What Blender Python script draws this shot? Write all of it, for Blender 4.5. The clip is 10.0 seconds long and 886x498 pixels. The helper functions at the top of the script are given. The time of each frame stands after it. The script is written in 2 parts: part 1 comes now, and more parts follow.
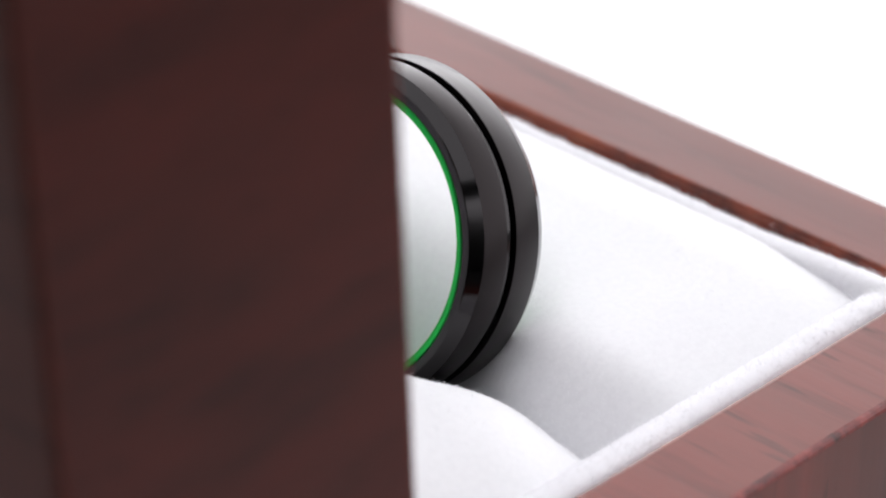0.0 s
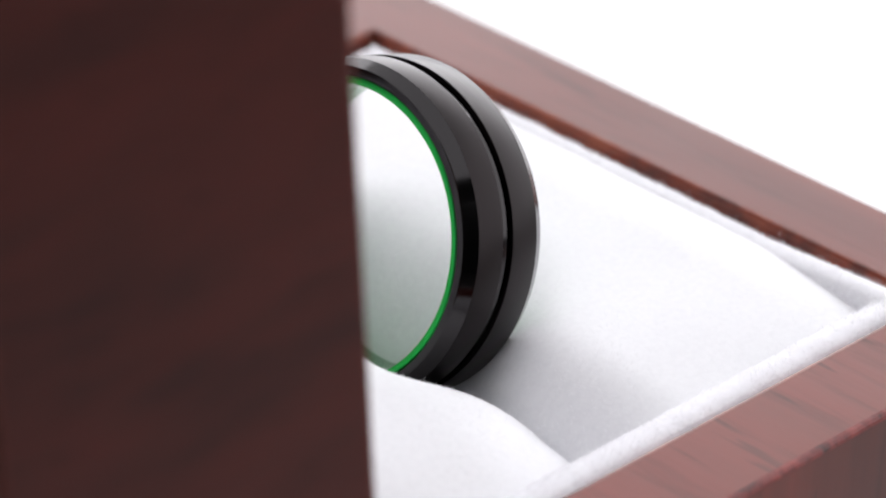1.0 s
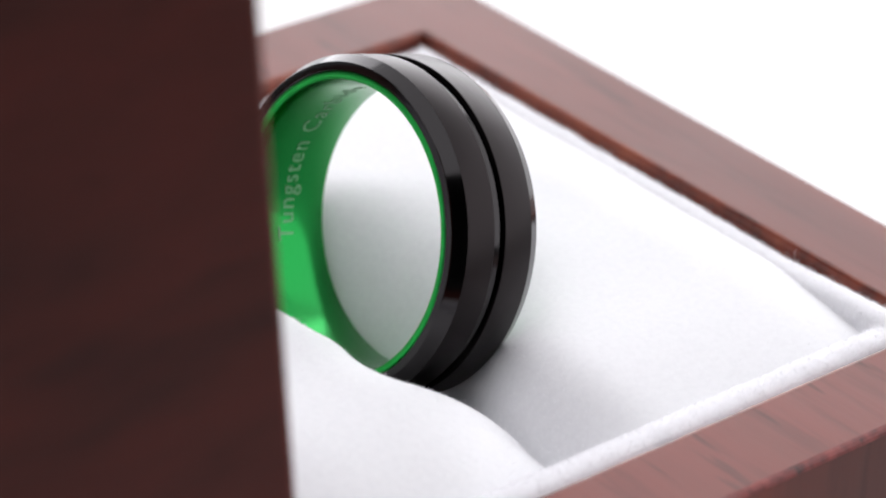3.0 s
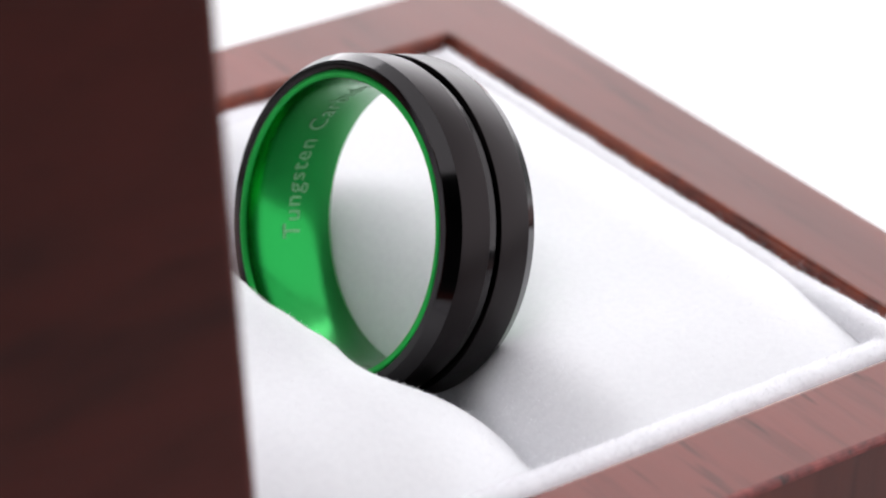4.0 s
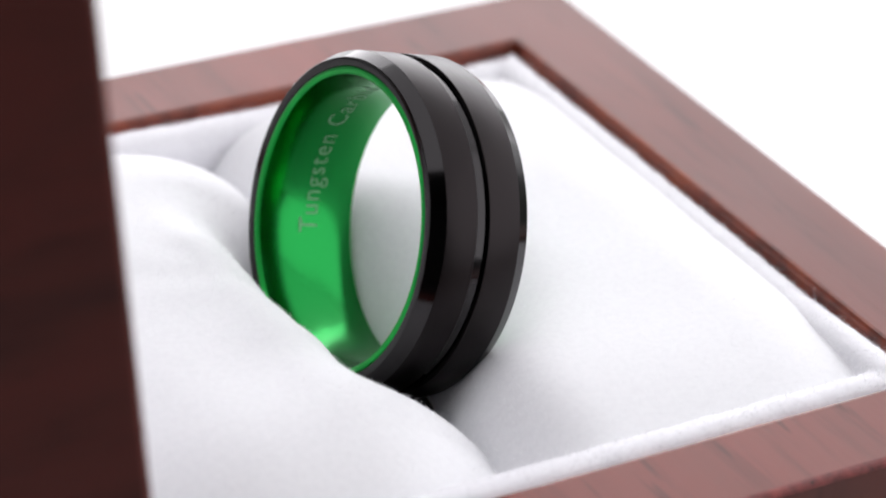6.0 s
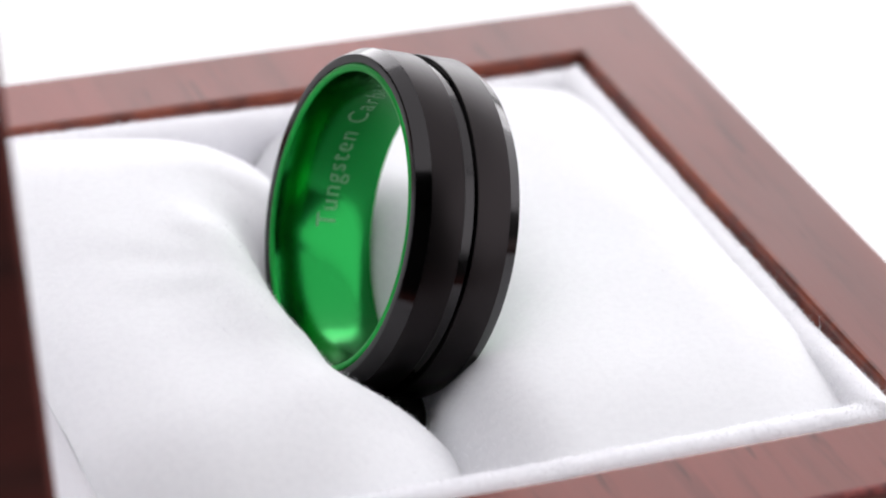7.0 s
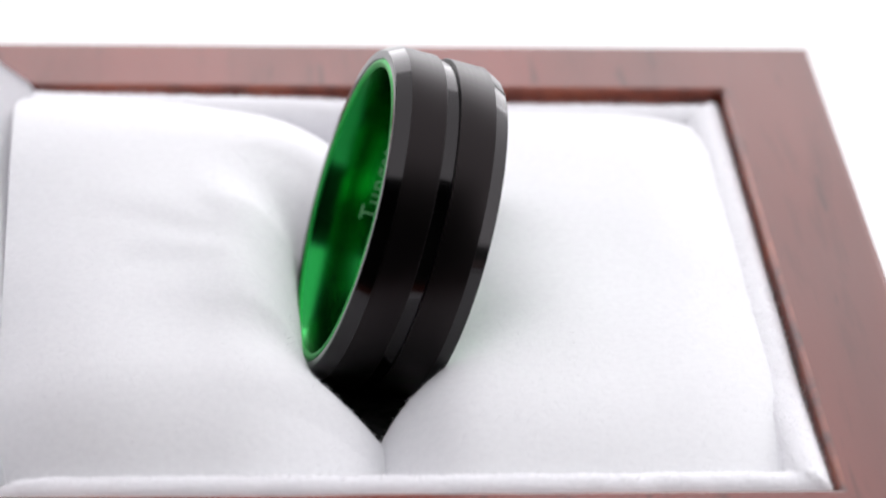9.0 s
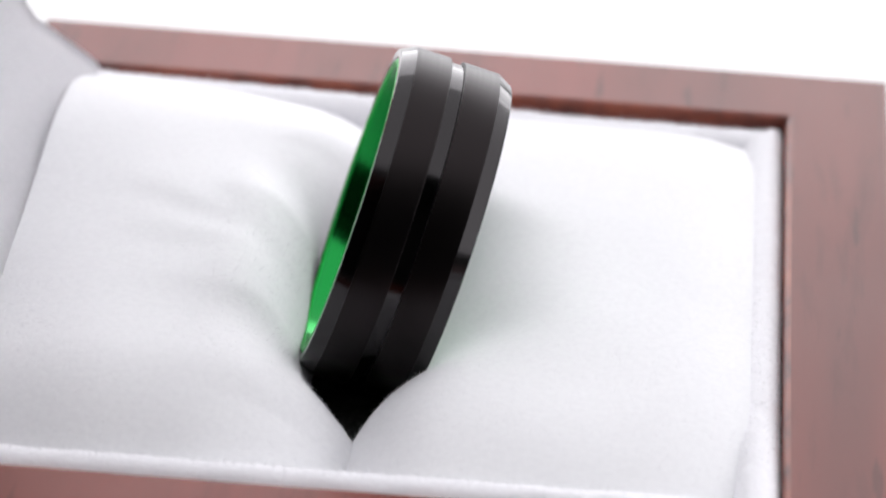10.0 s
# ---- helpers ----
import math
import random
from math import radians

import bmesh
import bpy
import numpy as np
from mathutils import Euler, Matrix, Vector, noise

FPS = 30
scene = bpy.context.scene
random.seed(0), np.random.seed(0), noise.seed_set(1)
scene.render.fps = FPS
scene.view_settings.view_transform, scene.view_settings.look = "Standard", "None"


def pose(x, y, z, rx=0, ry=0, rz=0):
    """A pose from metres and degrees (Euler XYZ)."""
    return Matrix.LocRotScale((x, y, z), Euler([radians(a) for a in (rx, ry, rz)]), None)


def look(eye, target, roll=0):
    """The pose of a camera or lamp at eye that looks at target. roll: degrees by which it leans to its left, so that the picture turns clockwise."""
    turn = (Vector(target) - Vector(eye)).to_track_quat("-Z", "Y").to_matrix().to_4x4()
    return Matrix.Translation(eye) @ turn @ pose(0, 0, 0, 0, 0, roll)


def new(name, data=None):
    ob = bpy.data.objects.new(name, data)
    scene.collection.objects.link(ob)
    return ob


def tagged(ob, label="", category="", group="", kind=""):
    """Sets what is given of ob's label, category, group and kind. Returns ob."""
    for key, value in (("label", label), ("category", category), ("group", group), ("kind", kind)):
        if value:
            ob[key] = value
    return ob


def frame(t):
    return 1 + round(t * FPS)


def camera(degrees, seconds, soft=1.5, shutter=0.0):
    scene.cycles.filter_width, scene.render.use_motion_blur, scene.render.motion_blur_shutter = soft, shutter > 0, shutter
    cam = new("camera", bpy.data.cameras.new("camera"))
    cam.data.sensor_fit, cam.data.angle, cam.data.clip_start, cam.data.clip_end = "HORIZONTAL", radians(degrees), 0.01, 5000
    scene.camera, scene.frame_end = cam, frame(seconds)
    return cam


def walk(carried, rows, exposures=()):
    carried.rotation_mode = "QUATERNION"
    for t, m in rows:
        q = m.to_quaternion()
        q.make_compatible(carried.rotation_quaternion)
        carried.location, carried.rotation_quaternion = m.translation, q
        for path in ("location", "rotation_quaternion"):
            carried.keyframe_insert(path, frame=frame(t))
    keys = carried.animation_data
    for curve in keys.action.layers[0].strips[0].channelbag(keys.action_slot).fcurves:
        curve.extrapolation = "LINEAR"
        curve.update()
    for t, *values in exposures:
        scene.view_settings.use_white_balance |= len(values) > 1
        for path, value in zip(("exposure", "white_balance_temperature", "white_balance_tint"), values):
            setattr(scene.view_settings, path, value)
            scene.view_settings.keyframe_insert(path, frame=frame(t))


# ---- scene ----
# The camera stands still; the ring box turns before it on a white table.
RIM = 0.036          # height of the box's rim over the table
cam = camera(13.74, 10.0, soft=2.0)
cam.data.dof.use_dof = True
cam.data.dof.focus_distance = 0.238
cam.data.dof.aperture_fstop = 35.0
CAM = pose(0.0, -0.21056, 0.15876, 60.3885, -2.1168, 0.4290)
walk(cam, [(0.0, CAM), (10.0, CAM)])
TURNS = [(0.0, 48.19), (0.5, 46.83), (1.0, 45.46), (1.5, 44.08), (2.0, 42.68), (2.5, 41.28), (3.8, 37.68), (4.0, 37.1),
         (4.5, 35.76), (5.0, 34.3), (5.5, 32.31), (7.0, 21.79), (7.5, 17.5), (8.0, 13.19), (8.5, 8.85), (9.0, 4.5),
         (9.5, 0.1), (10.0, -4.38)]

# ---- world and light: a white light tent, bright above and behind, open and dim towards the camera ----
world = bpy.data.worlds.new("studio")
scene.world = world
world.use_nodes = True
world.node_tree.nodes["Background"].inputs["Color"].default_value = (1.0, 0.985, 0.97, 1)
world.node_tree.nodes["Background"].inputs["Strength"].default_value = 0.008


def softbox(name, eye, target, sx, sy, watts, color=(1, 1, 1)):
    data = bpy.data.lights.new(name, "AREA")
    data.shape, data.size, data.size_y, data.energy, data.color = "RECTANGLE", sx, sy, watts, color
    ob = new(name, data)
    ob.matrix_world = look(eye, target)
    return ob


COOL = (0.98, 0.965, 1.0)
softbox("softbox_above", (0.12, 0.243, 0.50), (0.12, 0.243, 0.0), 0.86, 0.955, 3.75, COOL)
softbox("softbox_backdrop", (0.0, 0.72, 0.21), (0, 0.0, 0.19), 1.1, 0.62, 8.2, COOL)
softbox("softbox_side", (0.55, 0.18, 0.205), (0, 0.18, 0.205), 1.20, 0.57, 4.2, COOL)
softbox("softbox_side", (-0.55, 0.08, 0.22), (0, 0.08, 0.20), 0.6, 0.42, 0.35, COOL)

# ---- materials ----


def material(name, color, rough=0.5, metal=0.0, spec=0.5):
    m = bpy.data.materials.new(name)
    m.use_nodes = True
    b = m.node_tree.nodes["Principled BSDF"]
    b.inputs["Base Color"].default_value = (*color, 1)
    b.inputs["Roughness"].default_value = rough
    b.inputs["Metallic"].default_value = metal
    b.inputs["Specular IOR Level"].default_value = spec
    return m, m.node_tree.nodes, m.node_tree.links, b


def coords(nodes, links, scale, rot=(0, 0, 0)):
    tc = nodes.new("ShaderNodeTexCoord")
    mp = nodes.new("ShaderNodeMapping")
    mp.inputs["Scale"].default_value = scale
    mp.inputs["Rotation"].default_value = rot
    links.new(tc.outputs["Object"], mp.inputs["Vector"])
    return mp.outputs["Vector"]


def noise_tex(nodes, links, vec, scale, detail=4, rough=0.6, distort=0.0):
    n = nodes.new("ShaderNodeTexNoise")
    n.inputs["Scale"].default_value = scale
    n.inputs["Detail"].default_value = detail
    n.inputs["Roughness"].default_value = rough
    n.inputs["Distortion"].default_value = distort
    links.new(vec, n.inputs["Vector"])
    return n.outputs["Fac"]


def ramp(nodes, links, fac, stops):
    r = nodes.new("ShaderNodeValToRGB")
    e = r.color_ramp.elements
    while len(e) < len(stops):
        e.new(0.5)
    for el, (p, c) in zip(e, stops):
        el.position, el.color = p, (*c, 1)
    links.new(fac, r.inputs["Fac"])
    return r.outputs["Color"]


def mix(nodes, links, fac, a, b, mode="MIX"):
    m = nodes.new("ShaderNodeMix")
    m.data_type, m.blend_type = "RGBA", mode
    for s, v in ((m.inputs["Factor"], fac), (m.inputs[6], a), (m.inputs[7], b)):
        if isinstance(v, (int, float)):
            s.default_value = v
        elif isinstance(v, tuple):
            s.default_value = (*v, 1)
        else:
            links.new(v, s)
    return m.outputs[2]


def bump(nodes, links, b, height, strength, dist):
    n = nodes.new("ShaderNodeBump")
    n.inputs["Strength"].default_value = strength
    n.inputs["Distance"].default_value = dist
    links.new(height, n.inputs["Height"])
    links.new(n.outputs["Normal"], b.inputs["Normal"])


def wood(name, scale, rot=(0, 0, 0), bright=1.0, spec=0.45, gloss=(0.24, 0.42), broad_scale=55, calm=0.0):
    """Mahogany veneer under lacquer; the grain runs along the axis whose scale is smallest."""
    m, nd, lk, b = material(name, (0.13, 0.04, 0.03), 0.3, 0.0, spec)
    v = coords(nd, lk, scale, rot)
    broad = noise_tex(nd, lk, v, broad_scale, 3, 0.55, 0.4)
    fine = noise_tex(nd, lk, v, 420, 4, 0.65, 0.2)
    pore = noise_tex(nd, lk, v, 900, 2, 0.5)
    k = bright
    base = ramp(nd, lk, broad, [(0.28, (0.085 * k, 0.024 * k, 0.019 * k)), (0.46, (0.165 * k, 0.037 * k, 0.026 * k)),
                                (0.60, (0.21 * k, 0.041 * k, 0.029 * k)), (0.75, (0.12 * k, 0.036 * k, 0.028 * k))])
    if calm:
        base = mix(nd, lk, calm, base, (0.185 * k, 0.030 * k, 0.029 * k))
    streak = ramp(nd, lk, fine, [(0.30, (0.72, 0.71, 0.71)), (0.48, (1, 1, 1)), (1.0, (1.12, 1.1, 1.1))])
    c = mix(nd, lk, 1.0 - calm, base, streak, "MULTIPLY")
    pores = ramp(nd, lk, pore, [(0.30, (0.45, 0.42, 0.42)), (0.36, (1, 1, 1))])
    c = mix(nd, lk, 0.7 * (1.0 - calm), c, pores, "MULTIPLY")
    lk.new(c, b.inputs["Base Color"])
    wear = noise_tex(nd, lk, coords(nd, lk, (1, 1, 1)), 60, 3)
    r = nd.new("ShaderNodeMapRange")
    r.inputs["To Min"].default_value, r.inputs["To Max"].default_value = gloss
    lk.new(wear, r.inputs["Value"])
    lk.new(r.outputs["Result"], b.inputs["Roughness"])
    bump(nd, lk, b, fine, 0.12, 0.0002)
    return m


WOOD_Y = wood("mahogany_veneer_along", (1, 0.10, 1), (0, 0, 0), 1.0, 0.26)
# upright grain for the outer walls, toned down to paint in their shade
WOOD_Z_SHADED = wood("mahogany_veneer_upright_shaded", (1, 1, 0.09), (0, 0, 0), 0.72, 0.22)
# the lid's two veneers: same mahogany, darkened in colour for the lid's shade
WOOD_X_SHADED = wood("mahogany_veneer_slanted_shaded", (0.2, 1, 1), (0, radians(22), 0), 0.325, 0.13, (0.40, 0.52), 230, 0.2)
WOOD_LID_SHADED = wood("mahogany_veneer_lid_shaded", (1, 0.1, 1), (0, 0, 0), 0.5, 0.18, (0.42, 0.55))


def edge_wood():
    m, nd, lk, b = material("worn_red_edge", (0.3, 0.05, 0.03), 0.35)
    v = coords(nd, lk, (1, 1, 1))
    n = noise_tex(nd, lk, v, 700, 4)
    c = ramp(nd, lk, n, [(0.36, (0.045, 0.014, 0.012)), (0.47, (0.16, 0.024, 0.022)), (0.66, (0.28, 0.05, 0.042))])
    lk.new(c, b.inputs["Base Color"])
    bump(nd, lk, b, n, 0.4, 0.0003)
    return m


EDGE = edge_wood()
INNER, _nd, _lk, _b = material("stained_inner_wood", (0.26, 0.05, 0.02), 0.35)
_c = ramp(_nd, _lk, noise_tex(_nd, _lk, coords(_nd, _lk, (1, 1, 1)), 260, 5), [(0.30, (0.055, 0.010, 0.007)), (0.5, (0.20, 0.036, 0.015)), (0.74, (0.31, 0.070, 0.028))])
_lk.new(_c, _b.inputs["Base Color"])


def velvet(name, color, fluffy=0.22):
    m, nd, lk, b = material(name, color, 0.95, 0.0, 0.1)
    b.inputs["Sheen Weight"].default_value = 0.35
    b.inputs["Sheen Roughness"].default_value = 0.5
    v = coords(nd, lk, (1, 1, 1))
    nap = noise_tex(nd, lk, v, 2600, 3, 0.7)
    soft = noise_tex(nd, lk, v, 180, 4, 0.6)
    c1 = tuple(x * 0.975 for x in color)
    fluff = noise_tex(nd, lk, v, 2200, 3, 0.65)
    tone = mix(nd, lk, soft, c1, color)
    lk.new(mix(nd, lk, 0.5, tone, ramp(nd, lk, fluff, [(0.35, (0.93, 0.93, 0.935)), (0.6, (1, 1, 1))]), "MULTIPLY"), b.inputs["Base Color"])
    add = nd.new("ShaderNodeMath")
    add.operation = "MULTIPLY_ADD"
    add.inputs[1].default_value = 0.6
    lk.new(soft, add.inputs[0])
    lk.new(nap, add.inputs[2])
    bump(nd, lk, b, add.outputs[0], fluffy, 0.0001)
    return m


FIBRE, _nd, _lk, _b = material("white_velvet_fibre", (0.92, 0.92, 0.94), 1.0, 0.0, 0.0)
_t = _nd.new("ShaderNodeBsdfTranslucent")
_t.inputs["Color"].default_value = (0.92, 0.92, 0.94, 1)
_mx = _nd.new("ShaderNodeMixShader")
_lk.new(_b.outputs[0], _mx.inputs[1])
_lk.new(_t.outputs[0], _mx.inputs[2])
_lk.new(_mx.outputs[0], _nd["Material Output"].inputs["Surface"])
VELVET = velvet("white_velvet", (0.852, 0.856, 0.874))
LINING_MAT = velvet("white_lining", (0.90, 0.895, 0.925), 0.8)


def brushed():
    m, nd, lk, b = material("brushed_black_tungsten", (0.0215, 0.0185, 0.0190), 0.3, 1.0)
    # fine brushing round the band: noise across the ring's axis alone
    v = coords(nd, lk, (1, 0.02, 0.02))
    n = noise_tex(nd, lk, v, 5200, 2, 0.6)
    r = nd.new("ShaderNodeMapRange")
    r.inputs["To Min"].default_value, r.inputs["To Max"].default_value = 0.27, 0.36
    lk.new(n, r.inputs["Value"])
    lk.new(r.outputs["Result"], b.inputs["Roughness"])
    tan = nd.new("ShaderNodeTangent")
    tan.direction_type, tan.axis = "RADIAL", "X"
    lk.new(tan.outputs["Tangent"], b.inputs["Tangent"])
    b.inputs["Anisotropic"].default_value = 0.55
    bump(nd, lk, b, n, 0.06, 0.00003)
    return m


BLACK_BRUSHED = brushed()
BLACK_POLISHED = material("polished_black_tungsten", (0.037, 0.035, 0.036), 0.12, 1.0)[0]
GREEN_METAL = material("green_anodised_metal", (0.014, 0.235, 0.047), 0.18, 1.0)[0]
GREEN_SATIN = material("green_satin_metal", (0.02, 0.34, 0.06), 0.42, 1.0)[0]
ENGRAVED = material("pale_laser_engraving", (0.16, 0.36, 0.19), 0.5, 0.4)[0]
# near-black, finely mottled: colour that stands for the shade in the ring's slot
SLOT_DARK, _nd, _lk, _b = material("painted_slot_shade", (0.02, 0.02, 0.02), 0.95, 0.0, 0.1)
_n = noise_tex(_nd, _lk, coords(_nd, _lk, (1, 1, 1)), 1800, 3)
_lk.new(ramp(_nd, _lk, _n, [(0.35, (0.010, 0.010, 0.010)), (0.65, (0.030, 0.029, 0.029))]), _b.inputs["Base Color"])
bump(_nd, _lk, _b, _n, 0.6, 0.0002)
TABLE = material("white_table", (0.84, 0.84, 0.84), 0.6)[0]
ROOM = material("dark_grey_paint", (0.025, 0.025, 0.025), 0.9)[0]

# ---- building helpers ----


def finish(bm, name, mats, parent=None, label="", smooth=True):
    me = bpy.data.meshes.new(name)
    bmesh.ops.recalc_face_normals(bm, faces=bm.faces)
    for f in bm.faces:
        f.smooth = smooth
    bm.to_mesh(me)
    bm.free()
    for m in (mats if isinstance(mats, (list, tuple)) else [mats]):
        me.materials.append(m)
    ob = new(name, me)
    if parent:
        ob.parent = parent
    if label:
        tagged(ob, label)
    return ob


def box_bm(x0, x1, y0, y1, z0, z1, bevel=0.0, seg=2):
    bm = bmesh.new()
    bmesh.ops.create_cube(bm, size=1, matrix=Matrix.Translation(((x0 + x1) / 2, (y0 + y1) / 2, (z0 + z1) / 2)) @ Matrix.Diagonal((x1 - x0, y1 - y0, z1 - z0, 1)))
    if bevel:
        bmesh.ops.bevel(bm, geom=list(bm.edges), offset=bevel, segments=seg, profile=0.5, affect="EDGES")
    return bm


# ---- structure ----
def build_table():
    ob = finish(box_bm(-0.45, 0.125, -0.165, 0.70, -0.0198, 0.0, 0.004), "table", TABLE, smooth=False)
    tagged(ob, "plain white table sheet under the ring box", "table", kind="structure")
    finish(box_bm(-0.75, 0.75, -0.75, 0.85, -0.06, -0.02), "floor", ROOM, smooth=False)
    finish(box_bm(-0.75, 0.75, -0.75, 0.85, 0.70, 0.74), "ceiling", ROOM, smooth=False)
    finish(box_bm(-0.75, 0.75, 0.85, 0.89, -0.06, 0.74), "wall_north", ROOM, smooth=False)
    finish(box_bm(-0.75, 0.75, -0.79, -0.75, -0.06, 0.74), "wall_south", ROOM, smooth=False)
    finish(box_bm(0.75, 0.79, -0.79, 0.89, -0.06, 0.74), "wall_east", ROOM, smooth=False)
    finish(box_bm(-0.79, -0.75, -0.79, 0.89, -0.06, 0.74), "wall_west", ROOM, smooth=False)
    for n in ("floor", "ceiling", "wall_north", "wall_south", "wall_east", "wall_west"):
        tagged(bpy.data.objects[n], "plain dark grey studio " + n.split("_")[0] + " around the table", n.split("_")[0], kind="structure")


build_table()

# ---- the ring box ----
# plan about the turning axis: inner and outer edges of the rim
BACK_SKEW = 0.0007   # the back panel stands this much further out at the hinge
IR, OR_, IB, OB, IF, OF_, IL, OL = 0.02556, 0.03310, 0.02881, 0.03595, -0.02425, -0.03155, -0.02660, -0.03010
ring_box = new("ring_box")
tagged(ring_box, "open dark mahogany wooden ring box with white velvet inside", "box")


def wall_part(name, a0, a1, b0, b1):
    """A mitred wall of the body: outer corners a0, a1, inner corners b0, b1, each (x, y)."""
    bm = bmesh.new()
    vs = []
    for z in (0.0, RIM):
        vs.append([bm.verts.new((*p, z)) for p in (a0, a1, b1, b0)])
    lo, hi = vs
    top = bm.faces.new(hi)
    bm.faces.new(lo[::-1])
    for i in range(4):
        j = (i + 1) % 4
        bm.faces.new((lo[i], lo[j], hi[j], hi[i]))
    bm.edges.ensure_lookup_table()
    e = [ed for ed in top.edges if not ((ed.verts[0] in (hi[1], hi[2]) and ed.verts[1] in (hi[1], hi[2])) or (ed.verts[0] in (hi[0], hi[3]) and ed.verts[1] in (hi[0], hi[3])))]
    out = bmesh.ops.bevel(bm, geom=e, offset=0.00045, segments=3, profile=0.5, affect="EDGES")
    bev = set(out["faces"])
    inner = (Vector((*b0, 0)) + Vector((*b1, 0))) / 2 - (Vector((*a0, 0)) + Vector((*a1, 0))) / 2
    inner.normalize()
    bm.normal_update()
    bmesh.ops.recalc_face_normals(bm, faces=bm.faces)
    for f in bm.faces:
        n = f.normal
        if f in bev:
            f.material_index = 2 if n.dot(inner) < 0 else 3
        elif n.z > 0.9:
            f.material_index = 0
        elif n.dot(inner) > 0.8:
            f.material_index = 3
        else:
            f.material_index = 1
    # rim top in full tone, outer faces in the copy with shade painted in
    return finish(bm, name, [WOOD_Y, WOOD_Z_SHADED, EDGE if name == "front_panel" else WOOD_Y, INNER], ring_box, smooth=False)


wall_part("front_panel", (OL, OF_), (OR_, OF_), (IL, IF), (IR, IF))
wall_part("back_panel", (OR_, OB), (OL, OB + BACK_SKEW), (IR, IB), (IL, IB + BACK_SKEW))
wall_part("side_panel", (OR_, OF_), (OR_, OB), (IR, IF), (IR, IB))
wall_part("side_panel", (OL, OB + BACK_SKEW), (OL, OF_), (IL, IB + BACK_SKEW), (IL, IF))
finish(box_bm(OL + 0.003, OR_ - 0.003, OF_ + 0.003, OB - 0.003, 0.0005, 0.004), "base_panel", WOOD_Y, ring_box, smooth=False)


def lining():
    """A soft white lining lip round the inside of the walls."""
    bm = bmesh.new()
    prof = [(0.0, -0.020), (0.0, -0.0018), (0.0004, -0.0010), (0.0011, -0.0007), (0.0018, -0.0008), (0.0025, -0.0011), (0.0030, -0.0024), (0.0031, -0.020)]
    n = 130
    loop = []
    corners = [(IL, IF), (IR, IF), (IR, IB), (IL, IB + BACK_SKEW)]
    norm = [(1, 1), (-1, 1), (-1, -1), (1, -1)]
    for k in range(4):
        for i in range(n):
            f = i / n
            a, b = corners[k], corners[(k + 1) % 4]
            na, nb = norm[k], norm[(k + 1) % 4]
            loop.append((a[0] + (b[0] - a[0]) * f, a[1] + (b[1] - a[1]) * f, na[0] + (nb[0] - na[0]) * f, na[1] + (nb[1] - na[1]) * f))
    rings = []
    for x, y, nx, ny in loop:
        w = noise.noise(Vector((x * 900, y * 900, 0))) * 0.00009 + noise.noise(Vector((x * 320, y * 320, 5))) * 0.00010
        # pushed up along the front, and along the back towards the hinge
        rise = 0.0006 * max(0.0, 1 - (y - IF) / 0.012)
        if y > IB - 0.0002:
            rise += 0.00075 * max(0.0, min(1.0, (0.012 - x) / 0.036))
        if x > IR - 0.0002:
            rise += 0.00025
        rings.append([bm.verts.new((x + nx * (d + 0.0001), y + ny * (d + 0.0001), RIM + z + (w if z > -0.01 else 0) + (rise if z > -0.01 else 0))) for d, z in prof])
    for i in range(3 * n):          # the hinge side has the lid's lining instead
        a, b = rings[i], rings[(i + 1) % len(rings)]
        for j in range(len(prof) - 1):
            bm.faces.new((a[j], b[j], b[j + 1], a[j + 1]))
    return finish(bm, "lining", LINING_MAT, ring_box, "white velvet lining of the box's inner walls")


lining()

# lid, open and leaning back, in its own space: u outward from the rim (its depth), v up along the lid, y along the hinge
LID_LEAN = 5.5
LID_D, LID_H = 0.0246, 0.0627
LY0, LY1 = -0.0312, OB


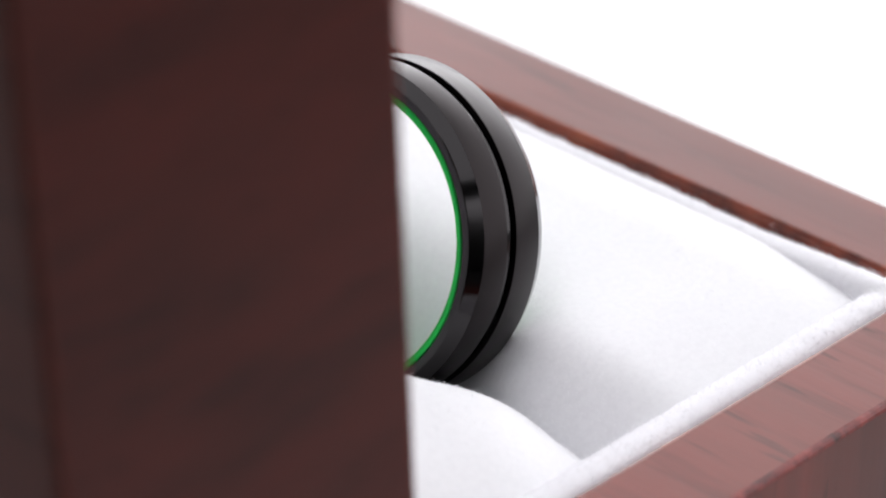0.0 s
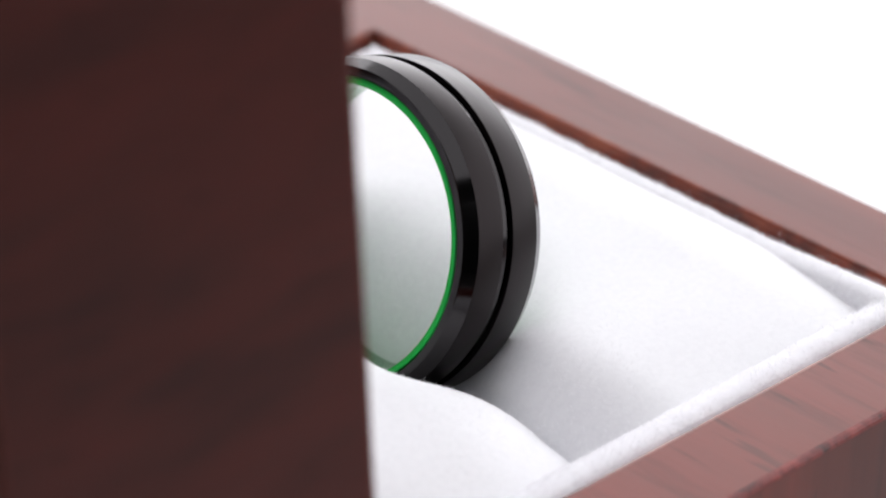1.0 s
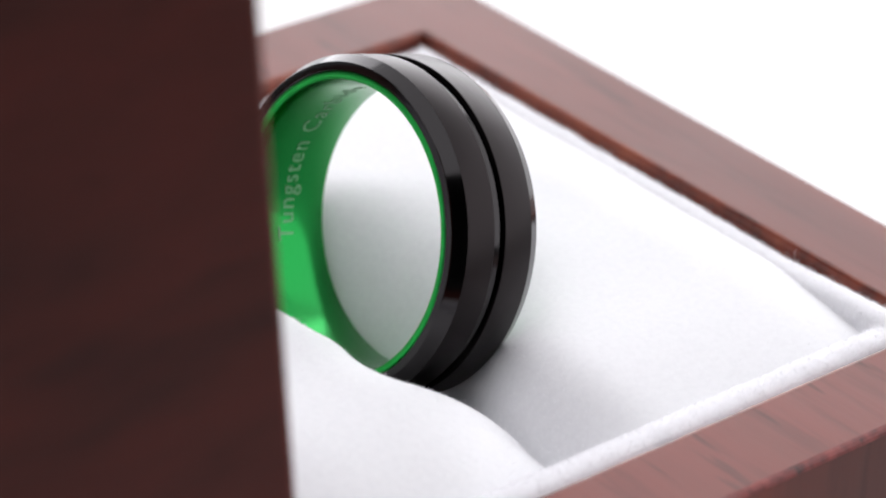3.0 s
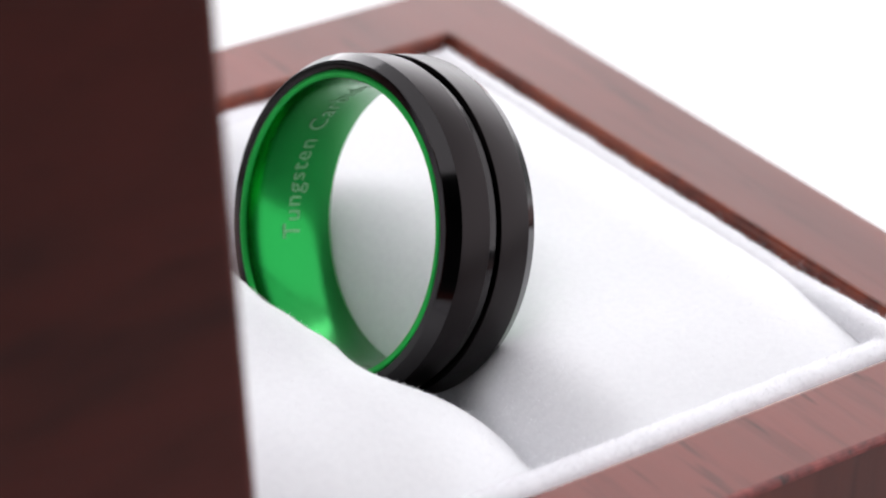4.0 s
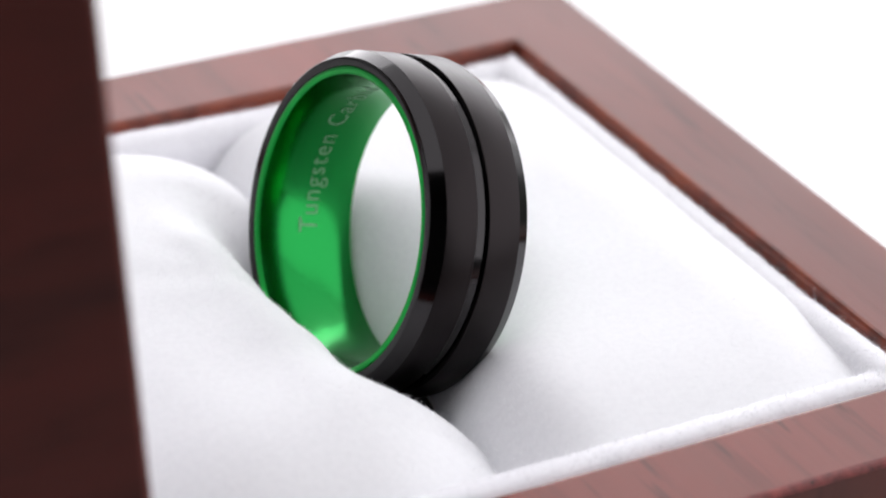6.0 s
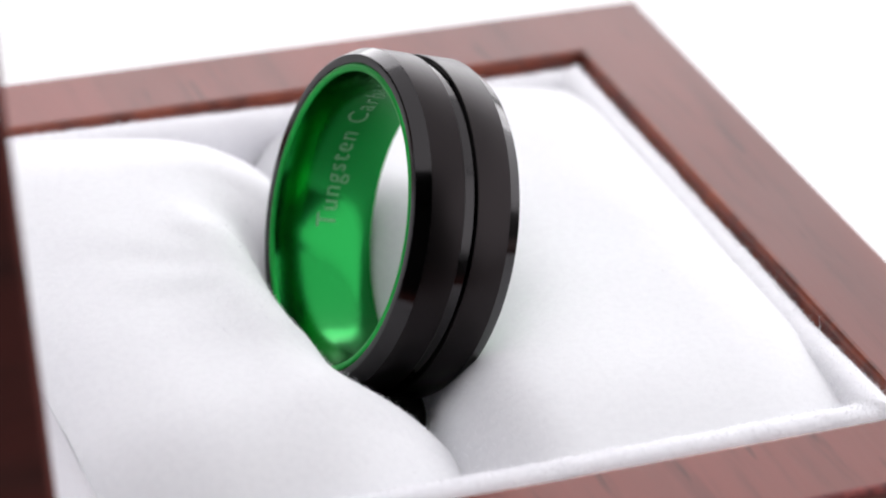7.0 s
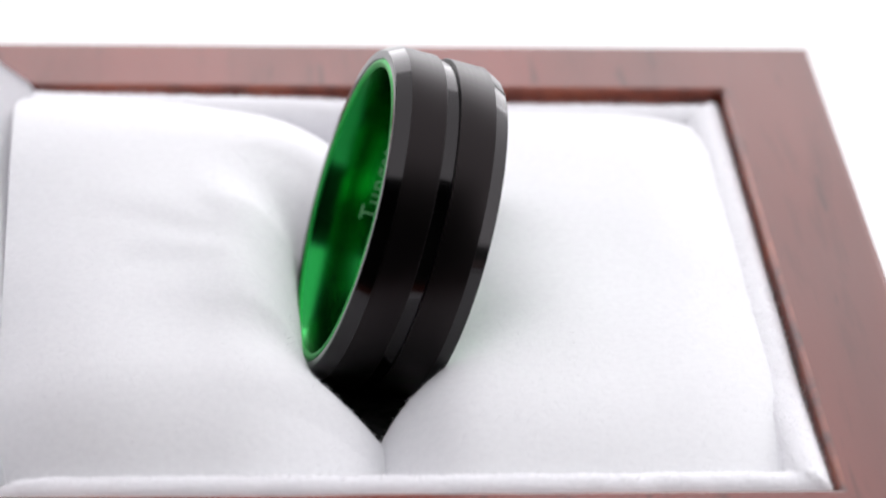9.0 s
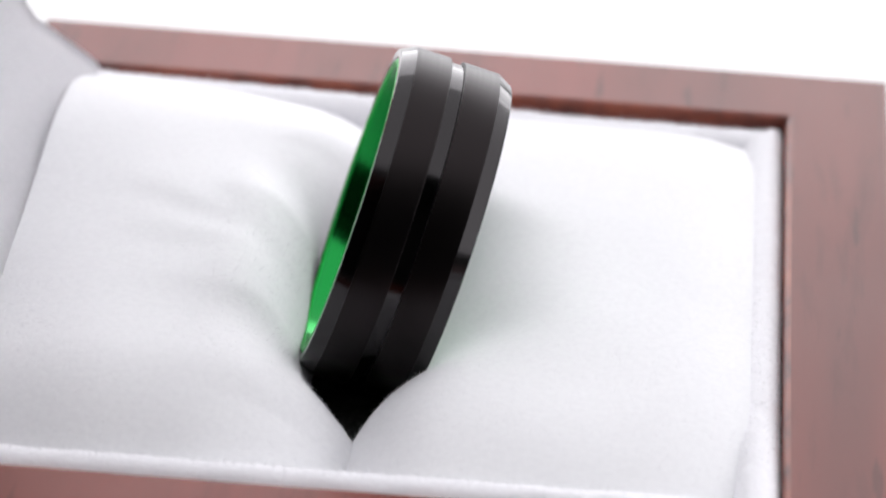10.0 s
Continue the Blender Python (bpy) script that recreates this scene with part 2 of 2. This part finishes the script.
def build_lid():
    m = Matrix.Translation((-0.03130, 0, RIM + 0.0004)) @ Matrix.Rotation(radians(-LID_LEAN), 4, "Y")
    # shell: open towards the box (+x)
    wt = 0.0066
    bm = bmesh.new()
    outer = [(-LID_D, LY0, 0.0), (-LID_D, LY1, 0.0), (-LID_D, LY1, LID_H), (-LID_D, LY0, LID_H)]
    rim = [(0, y, z) for _, y, z in outer]
    inn = [(0, LY0 + wt, wt), (0, LY1 - wt, wt), (0, LY1 - wt, LID_H - wt), (0, LY0 + wt, LID_H - wt)]
    deep = [(-LID_D + 0.006, y, z) for _, y, z in inn]
    vo, vr, vi, vd = [[bm.verts.new(p) for p in s] for s in (outer, rim, inn, deep)]
    bm.faces.new(vo)
    bm.faces.new(vd)
    for i in range(4):
        j = (i + 1) % 4
        for a, b in ((vo, vr), (vr, vi), (vi, vd)):
            bm.faces.new((a[i], a[j], b[j], b[i]))
    bmesh.ops.recalc_face_normals(bm, faces=bm.faces)
    eds = [e for e in bm.edges if all(v in vo or v in vr for v in e.verts)]
    out = bmesh.ops.bevel(bm, geom=eds, offset=0.0006, segments=3, profile=0.5, affect="EDGES")
    bmesh.ops.recalc_face_normals(bm, faces=bm.faces)
    bev = set(out["faces"])
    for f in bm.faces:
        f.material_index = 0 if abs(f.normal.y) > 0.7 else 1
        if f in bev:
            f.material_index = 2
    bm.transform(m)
    lid = finish(bm, "lid", [WOOD_X_SHADED, WOOD_LID_SHADED, WOOD_LID_SHADED], ring_box, "mahogany lid standing open, its shade put into the colour", smooth=False)
    # padded lining: runs out of the box over the hinge side and up the inside of the lid
    bm = bmesh.new()
    prof = [(-0.0240, -0.0040), (-0.0244, -0.0016), (-0.0257, 0.0006), (-0.0278, 0.0022), (-0.0300, 0.0037), (-0.0312, 0.0056), (-0.0321, 0.0079), (-0.0342, 0.0104), (-0.0358, 0.0135)]
    up = Vector((-math.sin(radians(LID_LEAN)), 0, math.cos(radians(LID_LEAN))))
    for k in range(1, 12):
        p = Vector((-0.0360, 0, 0.0135)) + up * (k * 0.0037)
        prof.append((p.x, p.z))
    ny = 40
    rows = []
    for x, z in prof:
        row = []
        for i in range(ny + 1):
            s = i / ny
            y = LY0 + 0.0022 + (LY1 - LY0 - 0.0044) * s
            y = max(IF + 0.0006, min(IB + BACK_SKEW - 0.0006, y))
            edge = min(s, 1 - s)
            pull = 0.0016 * max(0.0, 1 - edge / 0.06) ** 2
            w = noise.noise(Vector((x * 120, y * 120, z * 120))) * 0.0002
            skew = 0.0018 * (s - 0.62)
            row.append(bm.verts.new((x - pull + w + skew, y, RIM + z)))
        rows.append(row)
    for a, b in zip(rows, rows[1:]):
        for i in range(ny):
            bm.faces.new((a[i], a[i + 1], b[i + 1], b[i]))
    bmesh.ops.solidify(bm, geom=list(bm.faces), thickness=0.0009)
    finish(bm, "lid_lining", LINING_MAT, lid, "white velvet padding of the lid")
    return lid


build_lid()

# ---- cushions: a split velvet pillow that grips the ring ----


def slot(y, s):
    """Where the slot's side lies at y: s -1 for the west pillow, +1 for the east one."""
    if s < 0:
        return 0.0044 - 0.0094 * math.exp(-((y - 0.0027) / 0.0131) ** 4)
    return -0.0038 + 0.0029 * math.exp(-((y - 0.0024) / 0.0114) ** 4)


def build_cushion(side, name, label):
    nx, ny = 110, 130
    y0, y1 = IF + 0.0024, IB - 0.0030
    bm = bmesh.new()
    grid = []
    for j in range(ny + 1):
        sj = -1 + 2 * j / ny
        v = math.sin(sj * math.pi / 2)
        y = (y0 + y1) / 2 + v * (y1 - y0) / 2
        xs = slot(y, side)
        xo = IL + 0.0006 if side < 0 else IR - 0.0021
        if side > 0:      # rounded corners in plan
            for d in (y - y0, y1 - y):
                if d < 0.003:
                    xo -= 0.45 * (0.003 - math.sqrt(0.003 ** 2 - (0.003 - max(d, 0.0)) ** 2))
        a, b = (xo, xs) if side < 0 else (xs, xo)
        row = []
        for i in range(nx + 1):
            si = -1 + 2 * i / nx
            u = math.sin(si * math.pi / 2)
            x = (a + b) / 2 + u * (b - a) / 2
            # rounded shoulders, each with its own radius
            def shoulder(dist, r, p=2.6):
                if dist >= r:
                    return 1.0
                return max(0.0, 1 - (1 - max(0.0, dist) / r) ** p) ** (1 / p)
            d_slot = abs(x - xs)
            d_out = abs(x - xo)
            d_f, d_b = y - y0, y1 - y
            front = min(1.0, max(0.0, (-0.004 - y) / 0.012, min(0.55, (y - 0.009) / 0.014)))
            near = math.exp(-((y - 0.0024) / 0.0100) ** 4)
            if side < 0:
                h = HEIGHT[side] * shoulder(d_slot, 0.0085 + 0.0085 * front - 0.0015 * near, 2.1 + 0.3 * near)
                h -= 0.0021 * front * math.exp(-(d_slot / 0.011) ** 2)
            else:
                h = HEIGHT[side] * shoulder(d_slot, 0.0090 + 0.0055 * near, 2.6)
            # the pillow falls gently to the lining on its other three sides
            f_f, f_b, f_o = FALL[side]
            if side < 0:      # the hinge-side back corner is tucked up against the lid's padding
                tuck = max(0.0, min(1.0, (-0.004 - x) / 0.018)) * max(0.0, min(1.0, (y + 0.005) / 0.02))
                f_f -= 0.0016 * math.exp(-(d_slot / 0.008) ** 2)
                f_b, f_o = f_b * (1.15 - 0.8 * tuck), f_o * (1 - 0.8 * tuck)
            for dist, reach, fall in ((d_f, 0.010, f_f), (d_b, 0.009, f_b), (d_out, 0.009 if side < 0 else 0.006, f_o)):
                h -= fall * max(0.0, 1 - dist / reach) ** 2
            z = RIM - 0.0185 + max(h, 0.0)
            z += 0.00022 * noise.noise(Vector((x * 90, y * 90, side * 3)))
            if side < 0:
                for ang, amp, off in CREASES:
                    dx, dy = x - xs, y - 0.001
                    t = dx * math.cos(ang) + dy * math.sin(ang)
                    c = -dx * math.sin(ang) + dy * math.cos(ang) - off
                    if t > 0.002:
                        z -= amp * math.exp(-(c / 0.0015) ** 2) * math.exp(-((t - 0.008) / 0.006) ** 2)
            row.append(bm.verts.new((x, y, z)))
        grid.append(row)
    for j in range(ny):
        for i in range(nx):
            bm.faces.new((grid[j][i], grid[j][i + 1], grid[j + 1][i + 1], grid[j + 1][i]))
    # skirt down to the base
    border = grid[0] + [r[-1] for r in grid[1:]] + grid[-1][-2::-1] + [r[0] for r in grid[-2:0:-1]]
    low = [bm.verts.new((v.co.x, v.co.y, 0.0042)) for v in border]
    for i in range(len(border)):
        k = (i + 1) % len(border)
        bm.faces.new((border[i], low[i], low[k], border[k]))
    ob = finish(bm, name, VELVET)
    return tagged(ob, label, "cushion", group="cushions in the box")


HEIGHT = {-1: 0.0207, 1: 0.0188}
FALL = {-1: (0.0029, 0.0026, 0.0019), 1: (0.0010, 0.0006, 0.0009)}
CREASES = [(2.75, 0.00027, 0.0), (2.35, 0.00024, 0.001), (3.3, 0.00014, -0.001)]
cushion_west = build_cushion(-1, "cushion", "plump white velvet half cushion creased beside the ring")
cushion_east = build_cushion(1, "cushion", "smooth white velvet half cushion under the leaning ring")



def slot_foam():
    """Added dark strip painted as shade between the two half cushions, hollowed where the ring sits in it."""
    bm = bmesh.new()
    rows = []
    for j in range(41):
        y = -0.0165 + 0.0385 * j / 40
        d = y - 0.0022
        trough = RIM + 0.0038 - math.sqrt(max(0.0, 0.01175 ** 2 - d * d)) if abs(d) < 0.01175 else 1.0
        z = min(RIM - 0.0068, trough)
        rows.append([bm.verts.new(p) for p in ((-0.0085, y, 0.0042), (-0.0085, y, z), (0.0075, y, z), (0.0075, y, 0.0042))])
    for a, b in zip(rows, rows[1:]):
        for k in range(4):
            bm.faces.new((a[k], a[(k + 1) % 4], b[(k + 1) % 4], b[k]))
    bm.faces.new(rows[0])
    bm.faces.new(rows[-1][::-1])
    return tagged(finish(bm, "slot_foam", SLOT_DARK, smooth=False), "added dark strip painted as the shade deep between the white cushions", "foam")


# no real part: the added strip that darkens the slot
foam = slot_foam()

# ---- the ring ----
RING_R, RING_H, RING_F = 0.01138, 0.00286, 0.00385


def sleeve_radius(ax):
    """Comfort-fit inside: nearly straight in the middle, rounding out to the ends."""
    e = min(abs(ax) / 0.0036, 1.0)
    return 0.00936 + 0.00037 * e ** 2.8


RING_POSE = Matrix.Translation((0.00006, 0.00222, RIM + 0.00378)) @ Matrix.Rotation(radians(0.8), 4, "Z") @ Matrix.Rotation(radians(16.4), 4, "Y") @ Matrix.Translation((-0.00006, 0, 0))


def lathe(bm_prof, name, mat, parent, label="", closed=True, n=192):
    bm = bmesh.new()
    rings = []
    for k in range(n):
        a = 2 * math.pi * k / n
        rings.append([bm.verts.new((x, r * math.cos(a), r * math.sin(a))) for x, r in bm_prof])
    m = len(bm_prof)
    for k in range(n):
        a, b = rings[k], rings[(k + 1) % n]
        for j in range(m if closed else m - 1):
            bm.faces.new((a[j], a[(j + 1) % m], b[(j + 1) % m], b[j]))
    ob = finish(bm, name, mat, parent, label)
    return ob


def engraving(sleeve):
    """Letters on the inside of the sleeve, bent round it; they read upwards, their tops towards the open face."""
    data = bpy.data.curves.new("letters", "FONT")
    data.body, data.size, data.resolution_u = "Tungsten Carbide", 1.0, 4
    data.space_character = 1.12
    tmp = new("letters", data)
    bpy.context.view_layer.update()
    me = bpy.data.meshes.new_from_object(tmp.evaluated_get(bpy.context.evaluated_depsgraph_get()))
    bpy.data.objects.remove(tmp)
    bm = bmesh.new()
    bm.from_mesh(me)
    bmesh.ops.triangulate(bm, faces=bm.faces)
    x1 = max(v.co.x for v in bm.verts)
    y1 = max(v.co.y for v in bm.verts)
    for v in bm.verts:
        along, up = v.co.x / x1 * 0.0143, v.co.y / y1 * 0.00145
        ax = 0.0007 - up
        r = sleeve_radius(ax) - 0.000025
        a = radians(-29.5) + along / 0.0094
        v.co = (ax, r * math.cos(a), r * math.sin(a))
    return finish(bm, "engraving", ENGRAVED, sleeve, "pale engraved words on the green sleeve")


def build_ring():
    ring = new("ring")
    tagged(ring, "black brushed metal ring with green inner sleeve, in velvet slot", "ring")
    R, h, F = RING_R, RING_H, RING_F
    g = 0.00046
    ri = 0.01014
    for s in (-1, 1):
        lathe([(s * g, ri + 0.0002), (s * g, R - 0.00003), (s * (g + 0.00004), R), (s * (h - 0.00003), R), (s * h, R - 0.00001), (s * h, ri + 0.0002)],
              "brushed_band", BLACK_BRUSHED, ring, "brushed black outer band")
        lathe([(s * (h + 0.000004), ri + 0.0002), (s * (h + 0.000004), R - 0.00001), (s * (F - 0.00006), 0.01089), (s * (F - 0.00002), 0.01084),
               (s * F, 0.0107), (s * (F - 0.00003), 0.01034), (s * (F - 0.00010), 0.01027), (s * (F - 0.0005), 0.01026)],
              "bevelled_edge", BLACK_POLISHED, ring, "polished black bevelled edge")
    lathe([(-g + 0.00001, ri), (-g + 0.00001, R - 0.00027), (g - 0.00001, R - 0.00027), (g - 0.00001, ri)], "groove", BLACK_POLISHED, ring, "polished black groove round the middle")
    # sleeve with a rounded lip at each end
    prof = [(-0.0036 + 0.0072 * k / 36, sleeve_radius(-0.0036 + 0.0072 * k / 36)) for k in range(37)]
    prof += [(0.0036, 0.01030), (-0.0036, 0.01030)]
    sleeve = lathe(prof, "sleeve", GREEN_METAL, ring, "glossy green metal inner sleeve")
    for s in (-1, 1):
        # a round outer bead, a fine step, then a slope into the sleeve
        rim = [(0.00372, 0.01024), (0.00379, 0.01018), (0.00383, 0.01010), (0.00384, 0.01000), (0.00381, 0.00991), (0.00376, 0.00987),
               (0.00376, 0.00984), (0.00374, 0.00979), (0.00368, 0.00975), (0.00361, 0.009735)]
        lathe([(s * x, r) for x, r in rim] + [(s * 0.0033, 0.0101), (s * 0.0033, 0.01022)], "sleeve_rim", GREEN_SATIN, ring, "satin green rim of the sleeve")
    engraving(sleeve)
    for ob in ring.children_recursive:
        me = ob.data
        bm = bmesh.new()
        bm.from_mesh(me)
        for e in bm.edges:
            if len(e.link_faces) == 2 and e.calc_face_angle() > radians(22):
                e.smooth = False
        bm.to_mesh(me)
        bm.free()
        if ob.parent == ring:
            ob.matrix_local = RING_POSE
    return ring


ring = build_ring()


# ---- velvet nap: short fibres that roughen the cloth's outline ----


def pile(ob, count, length, parent, zmin, seed, w=0.000012):
    rng = np.random.default_rng(seed)
    me = ob.data
    me.calc_loop_triangles()
    co = np.array([v.co[:] for v in me.vertices])
    tri = np.array([t.vertices[:] for t in me.loop_triangles])
    a, b, c = co[tri[:, 0]], co[tri[:, 1]], co[tri[:, 2]]
    nrm = np.cross(b - a, c - a)
    area = np.linalg.norm(nrm, axis=1)
    nrm /= np.maximum(area, 1e-14)[:, None]
    area = np.where((a[:, 2] > zmin) & (nrm[:, 2] > -0.3), area, 0)
    k = rng.choice(len(tri), count, p=area / area.sum())
    u, v = rng.random(count), rng.random(count)
    flip = u + v > 1
    u[flip], v[flip] = 1 - u[flip], 1 - v[flip]
    p = a[k] + (b - a)[k] * u[:, None] + (c - a)[k] * v[:, None]
    d = nrm[k] + rng.normal(0, 0.55, (count, 3))
    d /= np.linalg.norm(d, axis=1)[:, None]
    side = np.cross(d, rng.normal(0, 1, (count, 3)))
    side /= np.linalg.norm(side, axis=1)[:, None]
    ln = length * (0.4 + 0.9 * rng.random(count) ** 2)[:, None]
    verts = np.stack([p - side * w - d * 0.00002, p + side * w - d * 0.00002, p + d * ln], 1).reshape(-1, 3)
    fib = bpy.data.meshes.new("velvet_nap")
    fib.from_pydata(verts.tolist(), [], np.arange(count * 3).reshape(-1, 3).tolist())
    fib.materials.append(FIBRE)
    o = new("velvet_nap", fib)
    o.parent = parent
    return tagged(o, "short white velvet fibres", kind="stuff")


pile(cushion_west, 60000, 0.00028, cushion_west, RIM - 0.010, 1)
pile(cushion_east, 60000, 0.00028, cushion_east, RIM - 0.010, 2)
lip = [o for o in ring_box.children if o.name.startswith("lining")][0]
pile(lip, 110000, 0.00043, lip, RIM - 0.003, 3, 0.000016)


def loose_thread():
    """A tiny curled fibre that stands up from the lining."""
    bm = bmesh.new()
    base = Vector((0.0254, -0.0117, RIM - 0.0009))
    pts = [base + Vector((0.00010 * math.sin(k * 0.9), 0.00018 * math.sin(k * 0.55), 0.00013 * k)) for k in range(8)]
    last = None
    for k, p in enumerate(pts):
        r = 0.00002 * (1 - k / 12)
        loop = [bm.verts.new(p + Vector((r * math.cos(a), r * math.sin(a), 0))) for a in (0, 2.1, 4.2)]
        if last:
            for i in range(3):
                bm.faces.new((last[i], last[(i + 1) % 3], loop[(i + 1) % 3], loop[i]))
        last = loop
    finish(bm, "loose_thread", LINING_MAT, lip, "single loose white thread")


loose_thread()


def motions():
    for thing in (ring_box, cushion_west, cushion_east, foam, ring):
        walk(thing, [(t, pose(0, 0, 0, 0, 0, a)) for t, a in TURNS])


motions()
